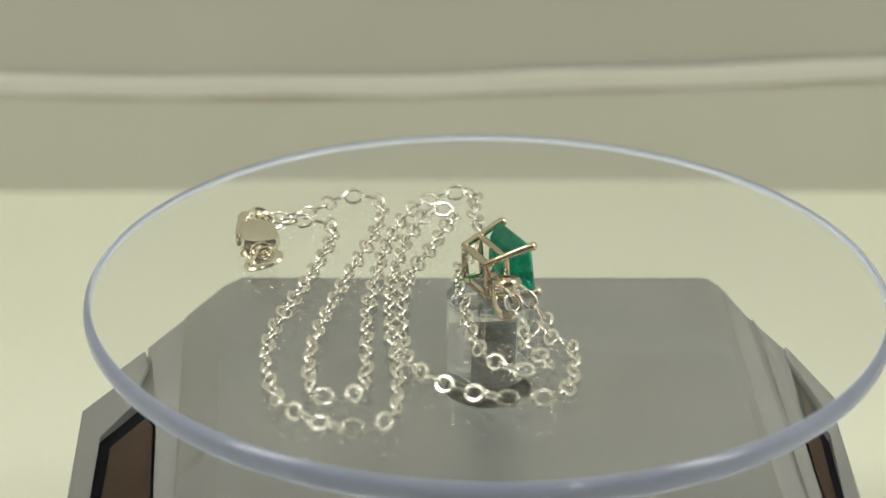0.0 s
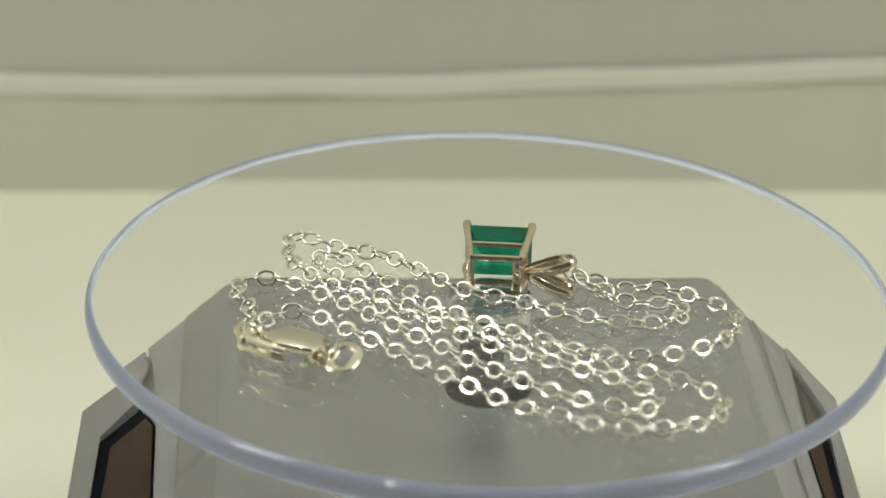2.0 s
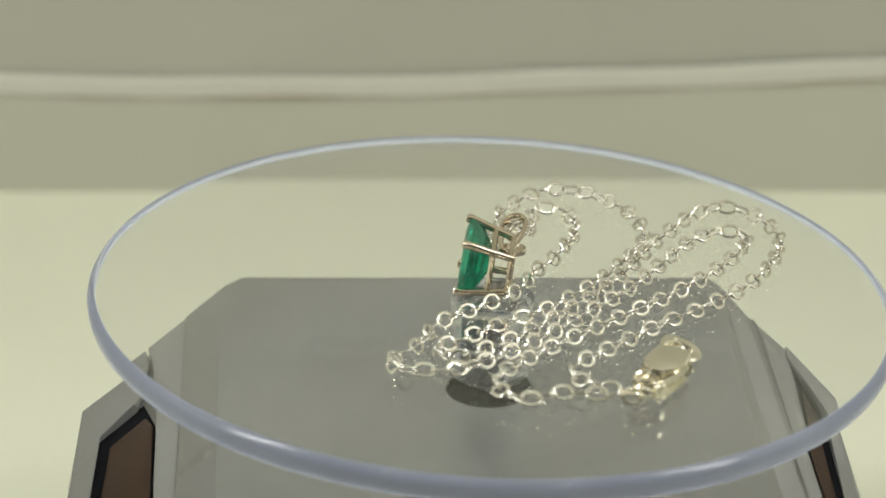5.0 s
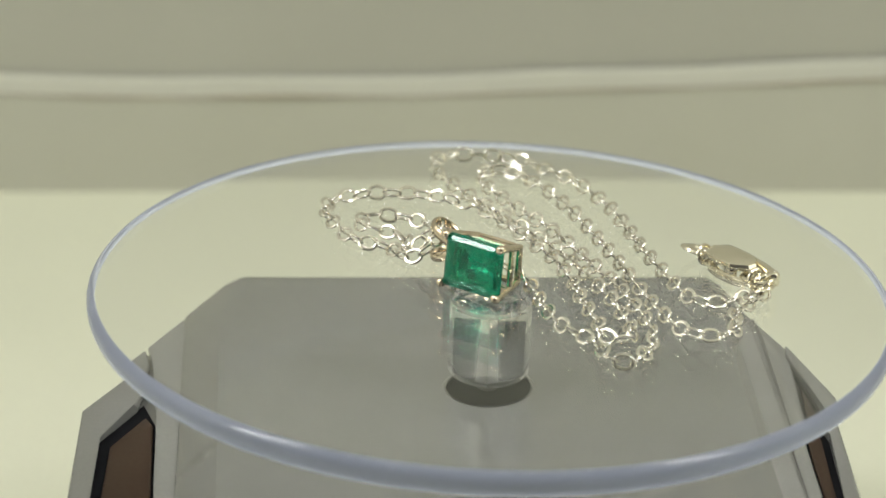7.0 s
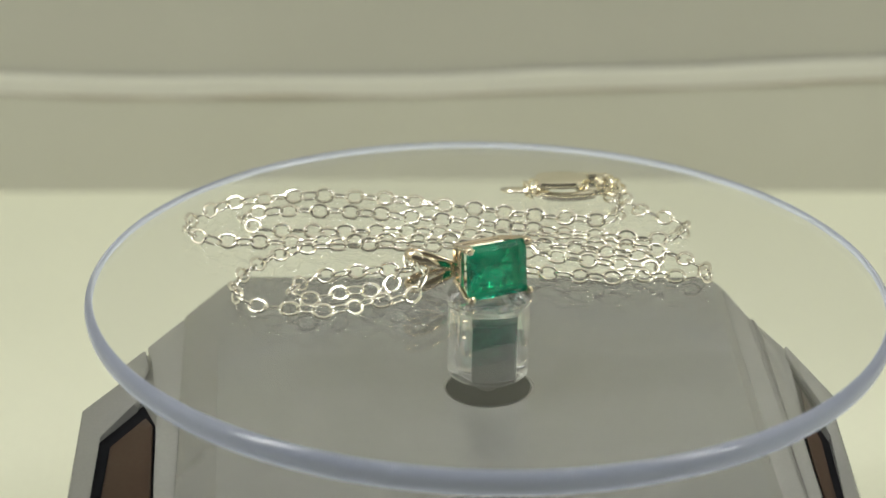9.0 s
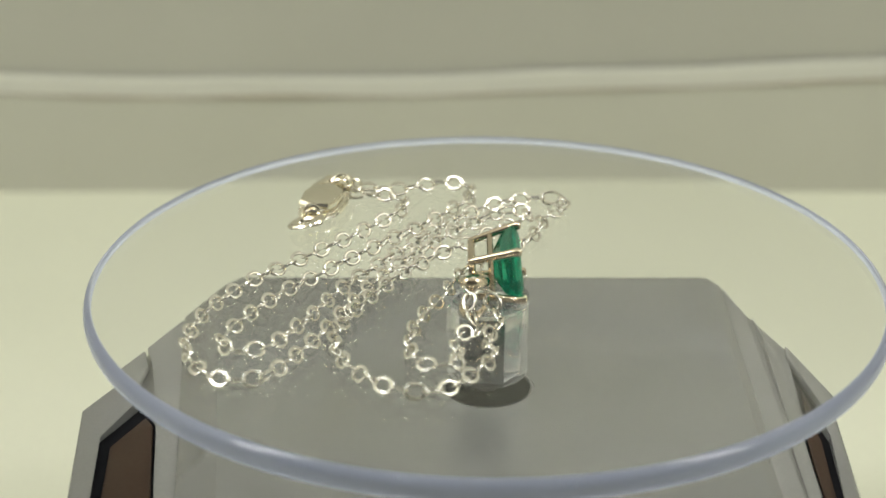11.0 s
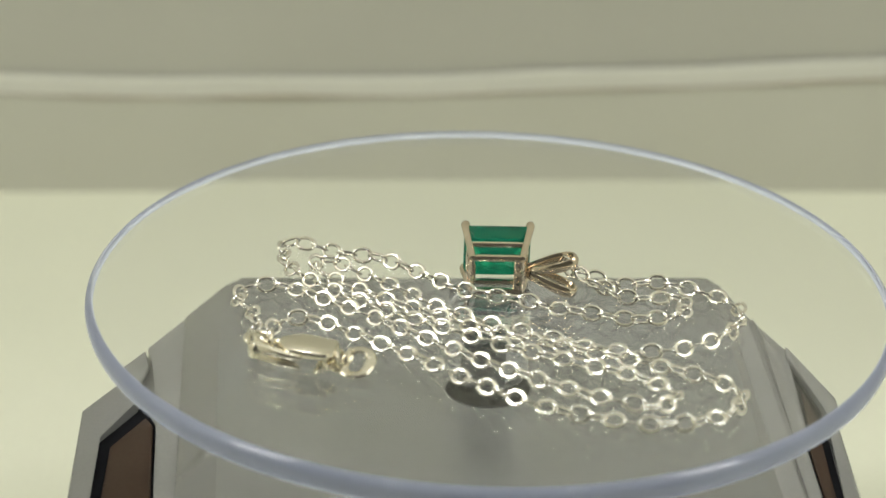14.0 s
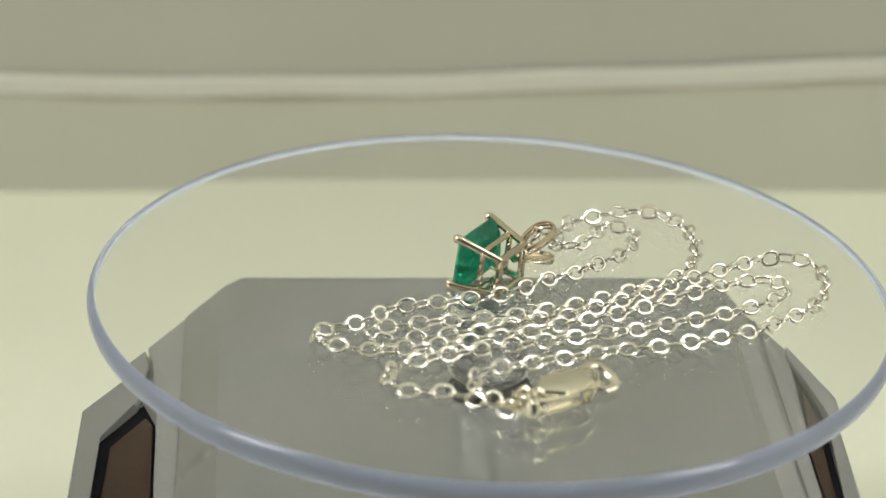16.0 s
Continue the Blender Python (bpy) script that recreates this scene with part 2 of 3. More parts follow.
def build_base():
    base = tagged(new("rotating_display_stand"), "silver grey plastic turntable base with a glossy top panel", "turntable base")
    def plan(*pts):
        """Millimetres to metres, turned anticlockwise."""
        pts = [(x * MM, y * MM) for x, y in pts]
        area = sum(a[0] * b[1] - b[0] * a[1] for a, b in zip(pts, pts[1:] + pts[:1]))
        return pts if area > 0 else pts[::-1]
    low = PZ - 0.0014
    part("body", prism(plan((-31.2, 30.6), (27.0, 30.6), (29.2, 28), (39.4, -1.5), (40.2, -24), (26, -50), (-30, -50), (-45.7, -26), (-46.9, -2), (-33.4, 28)), 0.0, low, 0.0009, 3), BASE_GREY, base)
    part("top_panel", prism(plan((-30.8, 30.0), (26.6, 30.0), (28.2, 27.4), (31.4, -22), (32.0, -36), (25, -49), (-29, -49), (-33.4, -36), (-34.0, -22.4), (-36.8, 18.7), (-32.8, 27.6)), low, PZ, 0.0003), PANEL, base, "glossy grey mirror-like top panel")
    # the two sides: a light strip, a rail, the outer rail and the window with its seal
    part("side_strip", prism(plan((-37.0, 18.0), (-40.4, 10.6), (-39.4, 6.5), (-37.9, -3.8), (-36.3, -22.4), (-35.4, -36), (-32.9, -36), (-33.4, -22.4), (-36.2, 17.6)), low, PZ - 0.00015, 0.0002, 2), BASE_GREY, base)
    part("side_strip", prism(plan((28.4, 26.9), (30.8, 19), (33.8, -22.2), (34.2, -36), (31.4, -36), (30.8, -22.2), (27.8, 26)), low, PZ - 0.00012, 0.0002, 2), BASE_GREY, base)
    part("side_rail", prism(plan((31.3, 19.5), (33.6, 9), (35.0, -10), (35.6, -22.2), (36.0, -34), (34.6, -35), (34.2, -22.2), (33.4, -10)), low, PZ - 0.0001, 0.0004, 3), BASE_GREY, base)
    part("outer_rail", prism(plan((-40.6, 10.2), (-46.6, -2), (-45.5, -25.6), (-36, -40), (-36, -37.6), (-43.4, -26), (-44.1, -8.4), (-40.4, -0.6), (-39.7, 6)), low, PZ - 0.0001, 0.0004, 3), BASE_GREY, base)
    part("outer_rail", prism(plan((34.6, 11.8), (39.1, -1.8), (39.9, -23.8), (36.6, -30), (38.4, -22), (38.0, -7.8), (37.3, -3.6), (34.4, 8.8)), low, PZ - 0.0001, 0.0004, 3), BASE_GREY, base)
    part("panel_film", prism(plan((-31.6, 28.4), (26.2, 29.0), (27.2, 27.0), (30.2, -22), (30.8, -36), (25, -48), (-27, -48), (-29.0, -36), (-29.6, -22.4), (-32.6, 19)), PZ, PZ + 0.00005), FILM, base, "smooth grey film on the panel")
    part("side_bed", prism(plan((30.6, 20.5), (35.2, 9.5), (34.6, 8.6), (35.1, -10), (35.7, -22.2), (36.1, -33), (33.5, -33), (33.0, -22.2)), low, PZ - 0.00055, 0.0001), BASE_GREY, base)
    part("window_seal", prism(plan((-39.9, 1.0), (-44.0, -8.3), (-43.3, -26), (-36, -36), (-36.4, -22.4), (-38.1, -3.8)), low, low + 0.0003), BLACK, base, "black seal")
    part("window_seal", prism(plan((34.5, 8.4), (37.9, -7.8), (38.2, -22), (36.2, -30), (35.8, -22.2), (35.2, -10)), low, low + 0.0003), BLACK, base, "black seal")
    part("side_window", prism(plan((-39.3, -2.6), (-42.5, -9.6), (-42.0, -25), (-36.4, -33), (-36.7, -22.4), (-38.2, -4.6)), low + 0.0003, low + 0.0006, 0.0001), SMOKE, base, "smoked brown side window")
    part("side_window", prism(plan((35.4, 2.0), (37.0, -8), (37.3, -22), (36.3, -28), (36.1, -22.2), (35.5, -10)), low + 0.0003, low + 0.0006, 0.0001), SMOKE, base, "smoked brown side window")
    # flat disc: the shade inside the socket's hole is put into its black
    socket = part("socket", lathe([(0, PZ + 0.00005), (0.0047, PZ + 0.00005), (0.0048, PZ + 0.00018), (0.0049, PZ + 0.00005), (0.0049, PZ - 0.0005), (0, PZ - 0.0005)], 64), SOCKET, base, "flat black disc for the socket's shaded hole")
    socket.location = (-0.0003, 0.0, 0.0)
    ring = part("socket_ring", lathe([(0.00495, PZ - 0.0003), (0.00495, PZ + 0.00004), (0.0052, PZ + 0.0001), (0.0054, PZ + 0.00004), (0.0054, PZ - 0.0003)], 64, closed=True), PANEL, base)
    ring.location = (-0.0003, 0.0, 0.0)
    return base


build_base()


# ---- turning disc with its stem ----
def build_disc():
    disc = tagged(new("turntable_disc"), "clear round acrylic turntable disc on a short stem", "turntable disc")
    R, T = 0.0453, 0.0028
    W = R - 0.0009             # the clear plate ends here, inside the rounded, polished band
    def shell(*runs):
        """Open runs of the disc's skin, facing outwards; plate and band together enclose the acrylic."""
        bm = bmesh.new()
        for run in runs:
            piece = bpy.data.meshes.new("skin")
            turned_run = lathe(run, 192)
            turned_run.to_mesh(piece)
            turned_run.free()
            bm.from_mesh(piece)
            bpy.data.meshes.remove(piece)
        bmesh.ops.reverse_faces(bm, faces=bm.faces)
        return bm
    plate = part("plate", shell([(0, 0), (0.02, 0), (W - 0.0003, 0), (W, 0)], [(W, -T), (W - 0.0004, -T), (0.02, -T), (0, -T)]), ACRYLIC, disc, "clear acrylic plate", recalc=False)
    # a broad, slightly convex bevel above, a rounded foot below (millimetres from the plate's end)
    band = [(W + r * 1.125 * MM, -z * MM) for r, z in ((0, 0), (0.06, 0.012), (0.13, 0.05), (0.26, 0.155), (0.40, 0.29), (0.53, 0.44), (0.64, 0.62), (0.74, 0.85), (0.80, 1.15), (0.80, 1.5), (0.74, 1.9), (0.62, 2.3), (0.42, 2.6), (0.2, 2.76), (0, 2.8))]
    rim = part("rim_band", shell(band), EDGE, plate, "rounded polished edge with bluish light put into its colour", recalc=False)
    rim.visible_shadow = False
    plate.visible_shadow = False
    # stem: a clear cylinder with a square bore, in which the drive shaft sits
    bm = lathe([(0, -0.00285), (0.0046, -0.00285), (0.0047, -0.00285), (0.00475, -0.0032), (0.00475, -0.0034), (0.00466, -0.0036), (0.00466, -0.0119), (0.00466, -0.0120), (0.0045, -0.0123), (0.0042, -0.01255), (0.0038, -0.0127), (0.0037, -0.0127), (0, -0.0127)], 64)
    bmesh.ops.recalc_face_normals(bm, faces=bm.faces)
    w, z0, z1 = 0.00218, -0.0123, -0.0044
    turned = Matrix.Rotation(radians(15), 3, "Z")
    lo = [bm.verts.new(turned @ Vector((x * w, y * w, z0))) for x, y in ((-1, -1), (1, -1), (1, 1), (-1, 1))]
    hi = [bm.verts.new(turned @ Vector((x * w, y * w, z1))) for x, y in ((-1, -1), (1, -1), (1, 1), (-1, 1))]
    bm.faces.new(lo), bm.faces.new(hi[::-1])
    for k in range(4):
        j = (k + 1) % 4
        bm.faces.new((lo[j], lo[k], hi[k], hi[j]))
    stem = part("stem", bm, STEM, disc, "clear acrylic stem with a square bore", recalc=False)
    stem.visible_shadow = False
    q = 0.00206
    part("drive_shaft", prism([(turned @ Vector((x * q, y * q, 0))).to_2d()[:] for x, y in ((-1, -1), (1, -1), (1, 1), (-1, 1))], -0.0125, -0.0054, 0.00012), SHAFT, disc, "dark square drive shaft")
    part("spindle", lathe([(0, -0.0144), (0.0012, -0.0144), (0.0012, -0.0122), (0, -0.0122)], 24), BLACK, disc, "thin black spindle")
    return disc


disc = build_disc()

# ---- pendant: emerald in a four-prong basket ----
U, N = Vector((-0.476, 0.880, 0)), Vector((0.880, 0.476, 0))


def unz(u, n, z):
    """A point of the pendant: along the stone's width, along the way it faces, and up (millimetres)."""
    return (U * u + N * n + Vector((0, 0, z))) * MM


def build_pendant():
    pend = tagged(new("emerald_pendant"), "rectangular green emerald pendant in white gold prongs standing on edge", "pendant")
    fb, ft, bb, bt = (3.3, 0.4), (2.65, 6.12), (-1.7, 0.42), (-1.95, 4.6)
    def corner(side, high, s):
        f, b = (ft, bt) if high else (fb, bb)
        hw = 2.75 + (3.62 - 2.75) * s
        return -0.55 - 0.15 * s + side * hw, b[0] + (f[0] - b[0]) * s, b[1] + (f[1] - b[1]) * s
    for side in (-1, 1):
        for high in (0, 1):
            pts = [unz(*corner(side, high, s)) for s in (-0.02, 0.25, 0.5, 0.75, 1.0)]
            for s, inward in ((1.09, 0.03), (1.15, 0.16), (1.19, 0.24), (1.21, 0.26)):
                u, n, z = corner(side, high, s)
                pts.append(unz(u - side * inward, n, z - (inward if high else -inward)))
            rr = [0.00041, 0.00041, 0.00042, 0.00043, 0.00046, 0.00050, 0.00050, 0.00040, 0.00018]
            part("prong", sweep(pts, rr, 10), WHITE_GOLD, pend)
    for s, r in ((0.0, 0.00040), (0.45, 0.00034)):
        loop = []
        cs = [corner(-1, 0, s), corner(1, 0, s), corner(1, 1, s), corner(-1, 1, s)]
        for i in range(4):
            a, b = Vector(cs[i]), Vector(cs[(i + 1) % 4])
            loop += [unz(*(a + (b - a) * k / 6)) for k in range(6)]
        part("gallery_rail", sweep(loop, r, 8, closed=True), WHITE_GOLD, pend)
    # stone
    mid = (Vector(corner(-1, 0, 1.0)) + Vector(corner(1, 1, 1.0))) / 2
    tall = Vector((0, ft[0] - fb[0], ft[1] - fb[1])).normalized()
    out = Vector((0, tall.z, -tall.y))
    bm = bmesh.new()
    rings = []
    for depth, sx, sy, cut in ((-2.95, 0.75, 0.10, 0.03), (-2.35, 1.75, 1.05, 0.2), (-1.45, 3.0, 2.38, 0.4), (-0.2, 3.72, 3.12, 0.5), (0.0, 3.76, 3.16, 0.5), (0.36, 3.52, 2.92, 0.47), (0.62, 3.12, 2.50, 0.44), (0.76, 2.62, 1.98, 0.4)):
        ring = []
        for x, y in ((sx - cut, -sy), (sx, -sy + cut), (sx, sy - cut), (sx - cut, sy), (-sx + cut, sy), (-sx, sy - cut), (-sx, -sy + cut), (-sx + cut, -sy)):
            q = mid + Vector((x, 0, 0)) + tall * y + out * depth
            ring.append(bm.verts.new(unz(*q)))
        rings.append(ring)
    for a, b in zip(rings, rings[1:]):
        for k in range(8):
            bm.faces.new((a[k], a[(k + 1) % 8], b[(k + 1) % 8], b[k]))
    bm.faces.new(rings[0][::-1]), bm.faces.new(rings[-1])
    part("gemstone", bm, EMERALD, pend, "step-cut translucent green emerald", False)
    # split bail: two pear-shaped ribbon loops
    for tip, zz in ((4.7, 1), (0.7, -1)):
        root, end = Vector((-3.7, -0.9, 2.6)), Vector((-9.25, -2.0, tip))
        d = (end - root)
        loop = []
        for k in range(32):
            a = 2 * math.pi * k / 32
            along = 0.5 - 0.5 * math.cos(a)
            wide = 1.75 * math.sin(a) * (0.25 + 0.75 * along ** 0.8)
            loop.append(unz(*(root + d * along + Vector((0, wide, 0)))))
        side = (U * d.x + N * d.y + Vector((0, 0, d.z))).cross(N).normalized()
        part("bail_loop", sweep(loop, 0.00031, 10, closed=True, flat=1.9, up=side), WHITE_GOLD, pend)
    part("bail_root", sweep([unz(-3.2, -0.7, 2.6), unz(-3.8, -0.9, 2.6), unz(-4.8, -1.0, 2.6)], [0.00065, 0.0006, 0.0005], 10), WHITE_GOLD, pend)
    for du, dz in ((0.0, 0.0), (0.35, 0.12), (0.7, -0.05)):
        c = Vector((-4.2 - du, -1.75, 2.6 + dz))
        part("stamp_mark", sweep([unz(*(c + Vector((0, 0, -0.32)))), unz(*(c + Vector((-0.12, 0, 0.3))))], 0.00008, 6), BLACK, pend, "dark stamped mark")
    # wider back bar towards the bail, with its stamped marks
    a0, a1 = Vector(corner(-1, 0, 0.0)), Vector(corner(-1, 1, 0.0))
    bar = [unz(*(a0 + (a1 - a0) * k / 4 + Vector((0.35, -0.02, 0)))) for k in range(5)]
    part("back_bar", sweep(bar, 0.00052, 8, flat=0.45, up=N), WHITE_GOLD, pend)
    for k, w in ((0.22, 0.5), (0.42, 0.35), (0.62, 0.5), (0.78, 0.3)):
        c = a0 + (a1 - a0) * k + Vector((0.35, -0.27, 0))
        part("stamp_mark", sweep([unz(*(c + Vector((-w * 0.5, 0, -0.1)))), unz(*(c + Vector((w * 0.5, 0, 0.12))))], 0.00007, 6), BLACK, pend, "dark stamped mark")
    return pend


pendant = build_pendant()

# ---- necklace chain: cable links along its loops on the disc (millimetres in the disc's plane) ----
RUN_A = [(5.1, -11.8), (3.9, -13.6), (4.7, -16.4), (6.7, -19.7), (5.9, -21.1), (4.0, -21.8), (1.5, -20.3), (-0.7, -16.8), (-2.2, -9.8), (-2.4, -5.8), (-3.2, -2.0), (-3.5, 2.0), (-2.6, 5.6), (-1.1, 13.0), (-2.2, 18.6), (-1.9, 23.0), (-3.3, 24.7), (-5.7, 23.5), (-8.2, 21.3), (-10.5, 15.8), (-12.0, 7.4), (-12.9, -3.4), (-13.2, -10.3), (-12.6, -18.6), (-12.6, -25.1), (-13.3, -27.4), (-14.9, -29.0), (-17.2, -28.4), (-18.1, -26.4), (-18.7, -19.9), (-18.1, -12.4), (-16.3, -1.6), (-13.8, 10.3), (-12.8, 17.4), (-13.0, 20.2), (-14.5, 22.3), (-16.8, 22.7), (-18.5, 21.7), (-20.6, 18.5), (-23.7, 16.6), (-26.4, 15.2)]
RUN_B = [(6.6, -12.9), (8.3, -14.8), (9.5, -17.3), (9.4, -20.6), (9.1, -24.3), (7.4, -27.1), (4.6, -28.2), (1.3, -27.9), (-2.4, -26.4), (-5.3, -24.2), (-7.5, -21.3), (-8.7, -17.5), (-9.3, -10.1), (-9.3, -3.0), (-8.4, 3.0), (-6.5, 9.0), (-5.1, 15.0), (-4.1, 17.5), (-5.2, 19.2), (-7.0, 18.9), (-8.1, 16.3), (-9.6, 10.3), (-10.5, 2.7), (-10.9, -4.9), (-10.3, -13.4), (-9.4, -20.2), (-9.0, -28.0), (-9.2, -31.9), (-11.2, -34.9), (-15.1, -35.0), (-19.5, -31.8), (-21.9, -27.5), (-23.3, -20.3), (-22.9, -12.5), (-20.2, -0.5), (-18.4, 9.5), (-18.2, 12.9), (-19.5, 14.9), (-23.0, 15.3), (-25.6, 14.3)]
THROUGH_BAIL = [(3.7, -10.8, 1.5), (2.7, -9.5, 3.2), (2.7, -8.1, 4.3), (3.7, -7.3, 3.0), (5.2, -8.0, 1.4), (6.5, -9.9, 0.95)]
LINK_L, LINK_W, WIRE, PITCH = 2.44 * MM, 1.94 * MM, 0.188 * MM, 1.83 * MM


def build_link():
    bm = bmesh.new()
    pts = []
    for k in range(22):
        a = 2 * math.pi * k / 22
        pts.append(((LINK_L / 2 - WIRE) * math.copysign(abs(math.cos(a)) ** 0.92, math.cos(a)), (LINK_W / 2 - WIRE) * math.copysign(abs(math.sin(a)) ** 0.92, math.sin(a)), 0))
    bm = bmesh.new()
    rings = []
    n = len(pts)
    for i, p in enumerate(pts):
        d = (Vector(pts[(i + 1) % n]) - Vector(pts[i - 1])).normalized()
        s = d.cross(Vector((0, 0, 1)))
        rings.append([bm.verts.new(Vector(p) + s * (a * WIRE) + Vector((0, 0, c * WIRE))) for a, c in ((1.08, 0.28), (0.72, 0.72), (0.0, 0.9), (-0.68, 0.72), (-1.0, 0.28), (-1.0, -0.28), (-0.68, -0.72), (0.0, -0.9), (0.72, -0.72), (1.08, -0.28))])
    for i in range(n):
        a, c = rings[i], rings[(i + 1) % n]
        for k in range(10):
            j = (k + 1) % 10
            bm.faces.new((a[k], a[j], c[j], c[k]))
    return mesh_of("link", bm, SILVER)


def build_chain():
    chain = tagged(new("necklace_chain"), "silver cable chain lying in loops, closed by a lobster clasp", "necklace chain")
    rnd = random.Random(4)
    line = [(x * MM, y * MM, 0.72 * MM) for x, y in reversed(RUN_A)] + [(x * MM, y * MM, z * MM) for x, y, z in THROUGH_BAIL] + [(x * MM, y * MM, 0.72 * MM) for x, y in RUN_B]
    pts = catmull(line, PITCH)
    data = build_link()
    for i, p in enumerate(pts):
        d = (pts[min(i + 1, len(pts) - 1)] - pts[max(i - 1, 0)]).normalized()
        side = Vector((0, 0, 1)).cross(d).normalized()
        m = Matrix((d, side, d.cross(side))).transposed().to_4x4()
        roll = (45 if i % 2 else -45) + rnd.uniform(-16, 16)
        ob = new("link", data)
        ob.parent = chain
        ob.matrix_basis = Matrix.Translation(p + Vector((0, 0, rnd.uniform(-0.05, 0.1) * MM))) @ m @ pose(0, 0, 0, roll, rnd.uniform(-4, 4), rnd.uniform(-5, 5))
    # lobster clasp: a domed plate over an open hook, a hollow tail loop, a side bar and a lever
    a, b = Vector((-27.5, 14.2, 0)) * MM, Vector((-26.2, 5.6, 0)) * MM
    d = b - a
    side = Vector((0, 0, 1)).cross(d).normalized()
    def shape(s, half, z=0.0):
        """A place on the clasp: s from tail to nose, half across, z up (millimetres)."""
        w = (0.95 + 1.25 * math.sin(math.pi * min(1.0, 0.02 + 0.72 * max(s, 0.0))) ** 0.9) * MM
        return a + d * s + side * (half * w) + Vector((0, 0, z * MM))
    ss = [0.30 + 0.70 * k / 12 for k in range(13)]
    rim = [shape(s, 0.30 + 0.70 * min(1.0, (s - 0.30) * 6)) for s in ss] + [shape(1.04, 0.35), shape(1.05, -0.3)] + [shape(s, -0.30 - 0.62 * min(1.0, (s - 0.30) * 6)) for s in reversed(ss)]
    bm = bmesh.new()
    mid = sum(rim, Vector()) / len(rim)
    rings = [[bm.verts.new(mid + (p - mid) * k + Vector((0, 0, z * MM))) for p in rim] for k, z in ((0.90, 1.75), (1.0, 1.9), (1.02, 2.25), (0.95, 2.6), (0.7, 2.85), (0.35, 2.95))]
    for p, q in zip(rings, rings[1:]):
        for k in range(len(rim)):
            j = (k + 1) % len(rim)
            bm.faces.new((p[k], p[j], q[j], q[k]))
    bm.faces.new(rings[0][::-1]), bm.faces.new(rings[-1])
    clasp = part("clasp", bm, GILT, chain, "pale gilt lobster clasp with a smooth domed plate")
    tail = [shape(0.17 + 0.22 * math.cos(2 * math.pi * k / 20), 0.95 * math.sin(2 * math.pi * k / 20), 1.15) for k in range(20)]
    part("tail_loop", sweep(tail, 0.00042, 8, closed=True, flat=1.25, up=(0, 0, 1)), GILT, clasp)
    part("side_bar", sweep([shape(s, -1.0, 1.95) for s in (0.0, 0.15, 0.3, 0.45, 0.6, 0.68)], [0.0005, 0.00055, 0.0005, 0.0004, 0.0004, 0.0003], 8, flat=1.0, up=(0, 0, 1)), GILT, clasp)
    part("spring_bar", sweep([shape(s, -1.0, 0.85) for s in (0.02, 0.15, 0.3, 0.5, 0.66)], [0.0005, 0.0005, 0.00045, 0.0004, 0.0003], 8, flat=1.0, up=(0, 0, 1)), GILT, clasp)
    part("end_block", sweep([shape(0.06, -0.96, 0.55), shape(0.06, -0.96, 0.8), shape(0.07, -0.96, 2.0), shape(0.08, -0.94, 2.3)], [0.0006, 0.00085, 0.00085, 0.0006], 8), GILT, clasp)
    part("hook", sweep([shape(s, h, 0.85) for s, h in ((0.25, 0.9), (0.45, 1.0), (0.7, 0.95), (0.88, 0.8), (1.0, 0.3), (1.0, -0.4), (0.9, -0.8))], 0.0005, 8, flat=1.2, up=(0, 0, 1)), GILT, clasp)
    for s, h in ((0.34, -0.55), (0.46, 0.8), (0.97, 0.1)):
        part("post", sweep([shape(s, h, 0.6), shape(s, h, 1.8)], 0.00045, 8), GILT, clasp)
    part("lever", sweep([shape(s, -0.9, 1.5) for s in (0.2, 0.35, 0.5, 0.62)], [0.0003, 0.00035, 0.00035, 0.00025], 8), GILT, clasp)
    def soft_corner(v):
        """Squares a ring's round outline a little."""
        return math.copysign(abs(v) ** 0.75, v)
    tag = []
    for k in range(26):
        t = 2 * math.pi * k / 26
        tag.append(Vector((-25.5, 3.0, 1.25)) * MM + d.normalized() * (1.35 * MM * soft_corner(math.cos(t))) + side * (1.65 * MM * soft_corner(math.sin(t))) + Vector((0, 0, 0.65 * MM * math.sin(t))))
    part("end_ring", sweep(tag, 0.0006, 8, closed=True, flat=0.5, up=(0, 0, 1)), GILT, chain, "pale gilt end ring")
    for c, tilt in ((Vector((-27.2, 14.7, 1.2)), 60), (Vector((-25.9, 4.7, 1.4)), 65), (Vector((-25.4, 4.4, 1.3)), 110), (Vector((-26.4, 15.0, 1.2)), 20), (Vector((-26.7, 5.6, 1.0)), 35), (Vector((-27.3, 6.4, 0.95)), 120), (Vector((-26.6, 13.0, 1.6)), 100), (Vector((-27.0, 13.6, 2.0)), 30)):
        ring = [pose(0, 0, 0, tilt, 0, 20) @ Vector((1.1 * MM * math.cos(2 * math.pi * k / 20), 1.1 * MM * math.sin(2 * math.pi * k / 20), 0)) + c * MM for k in range(20)]
        part("jump_ring", sweep(ring, 0.00024, 8, closed=True), GILT, chain)
    return chain


chain = build_chain()


# ---- the turning ----
def turn(t):
    """The disc's angle in degrees: the motor runs slightly unevenly within each round."""
    a = radians(30.354 * t)
    return 30.354 * t + 1.4877 * (math.cos(a) - 1) + 0.7726 * math.sin(a) + 0.3183 * (math.cos(2 * a) - 1) + 0.0945 * math.sin(2 * a)


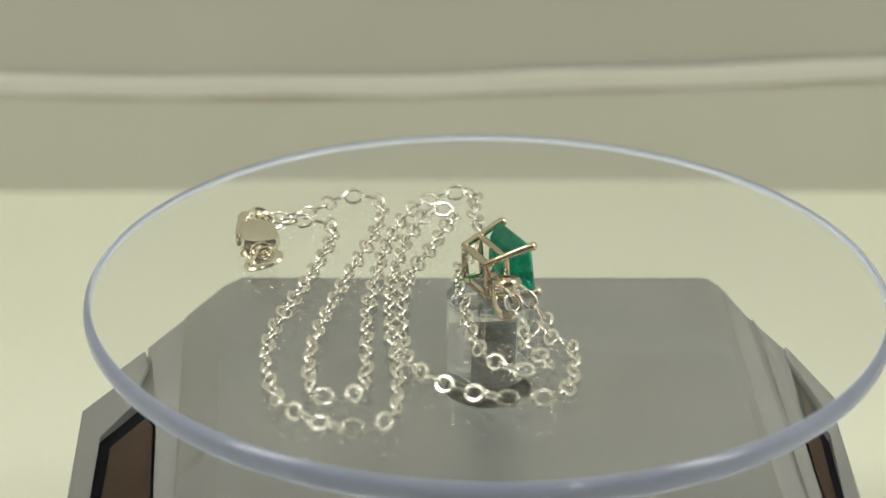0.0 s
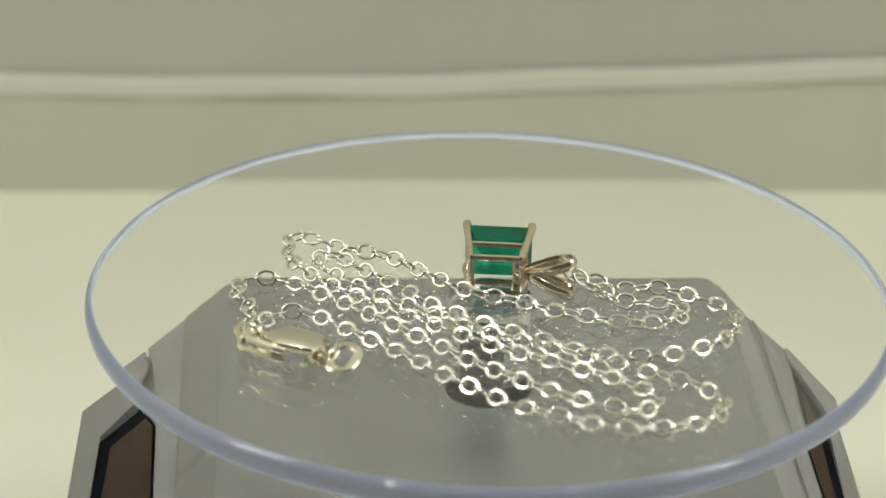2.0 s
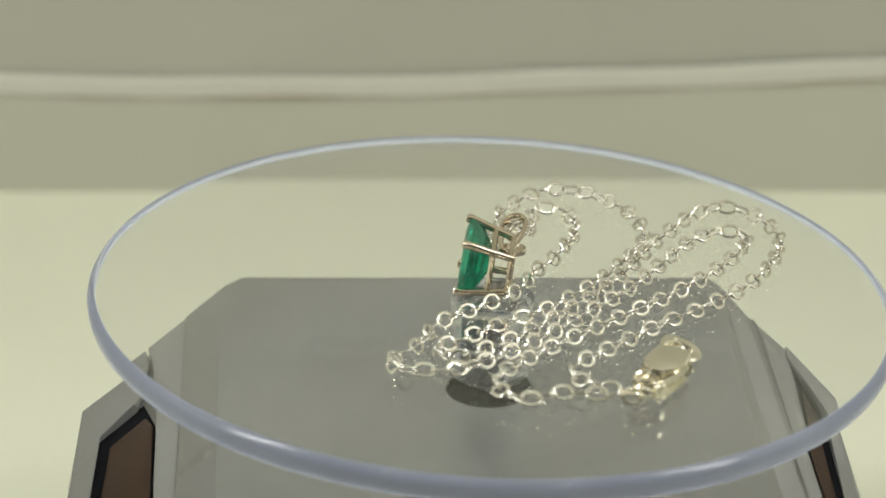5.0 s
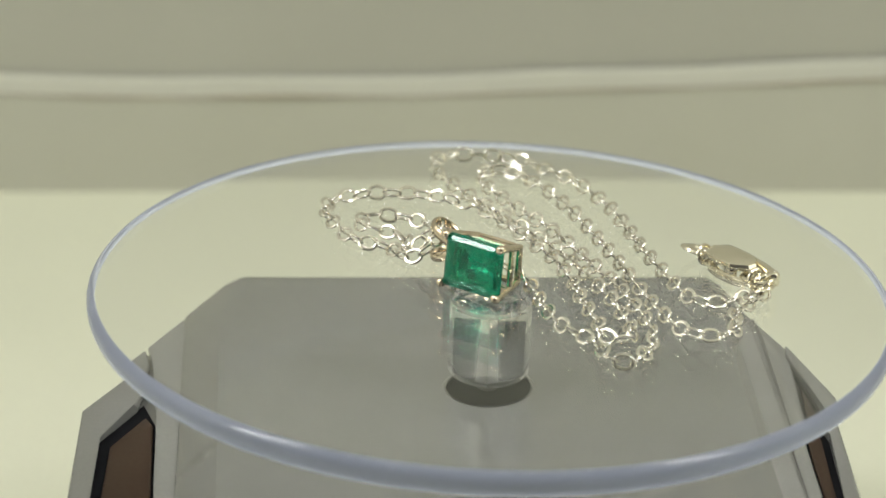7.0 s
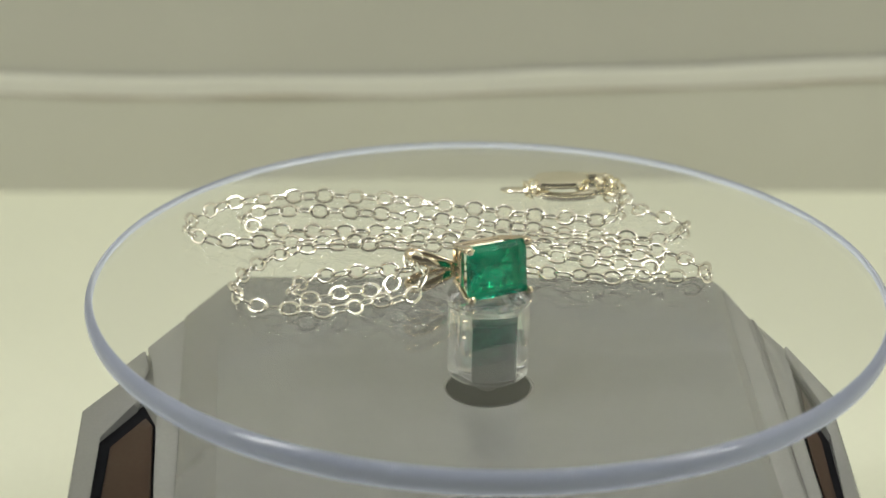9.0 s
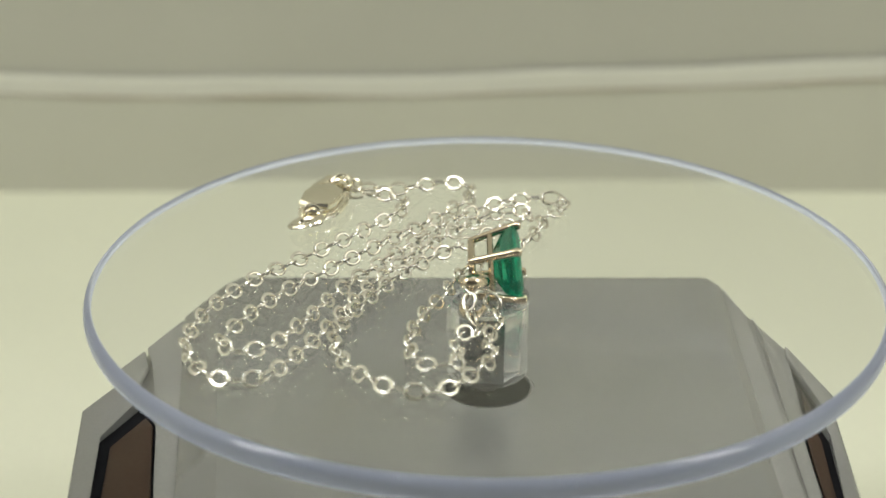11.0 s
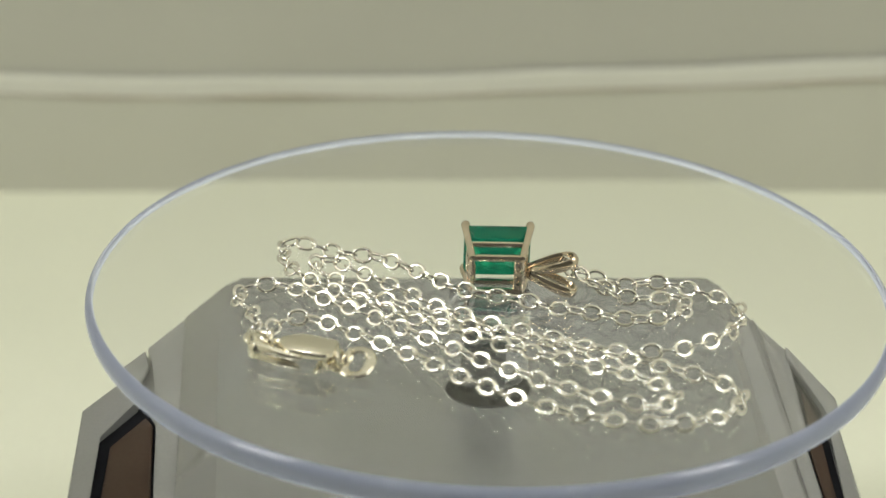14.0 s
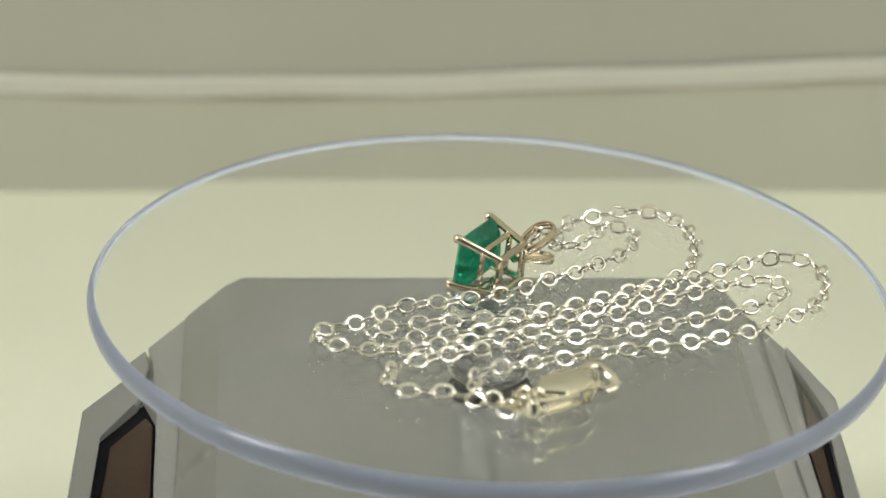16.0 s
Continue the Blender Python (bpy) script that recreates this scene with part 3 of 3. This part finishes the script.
def disc_pose(t):
    """The disc leans 1.9 degrees to one side with its axis and wobbles by 1.1 degrees on its stem."""
    axis = Vector((0, 0, 1)).cross(Vector((-0.0171, -0.0096, 1)))
    tilt = Matrix.Rotation(math.asin(axis.length), 4, axis.normalized())
    return Matrix.Translation((0, 0, H)) @ LEAN @ pose(0, 0, 0, 0, 0, turn(t)) @ Matrix.Translation((-0.00025, -0.00013, 0)) @ tilt


LEAN = Matrix.Rotation(radians(2.064), 4, Vector((0, 0.9053, -0.4247)))


def motions():
    rows = [(0.5 * k, disc_pose(0.5 * k)) for k in range(33)]
    for thing in (disc, pendant, chain):
        walk(thing, rows)


motions()
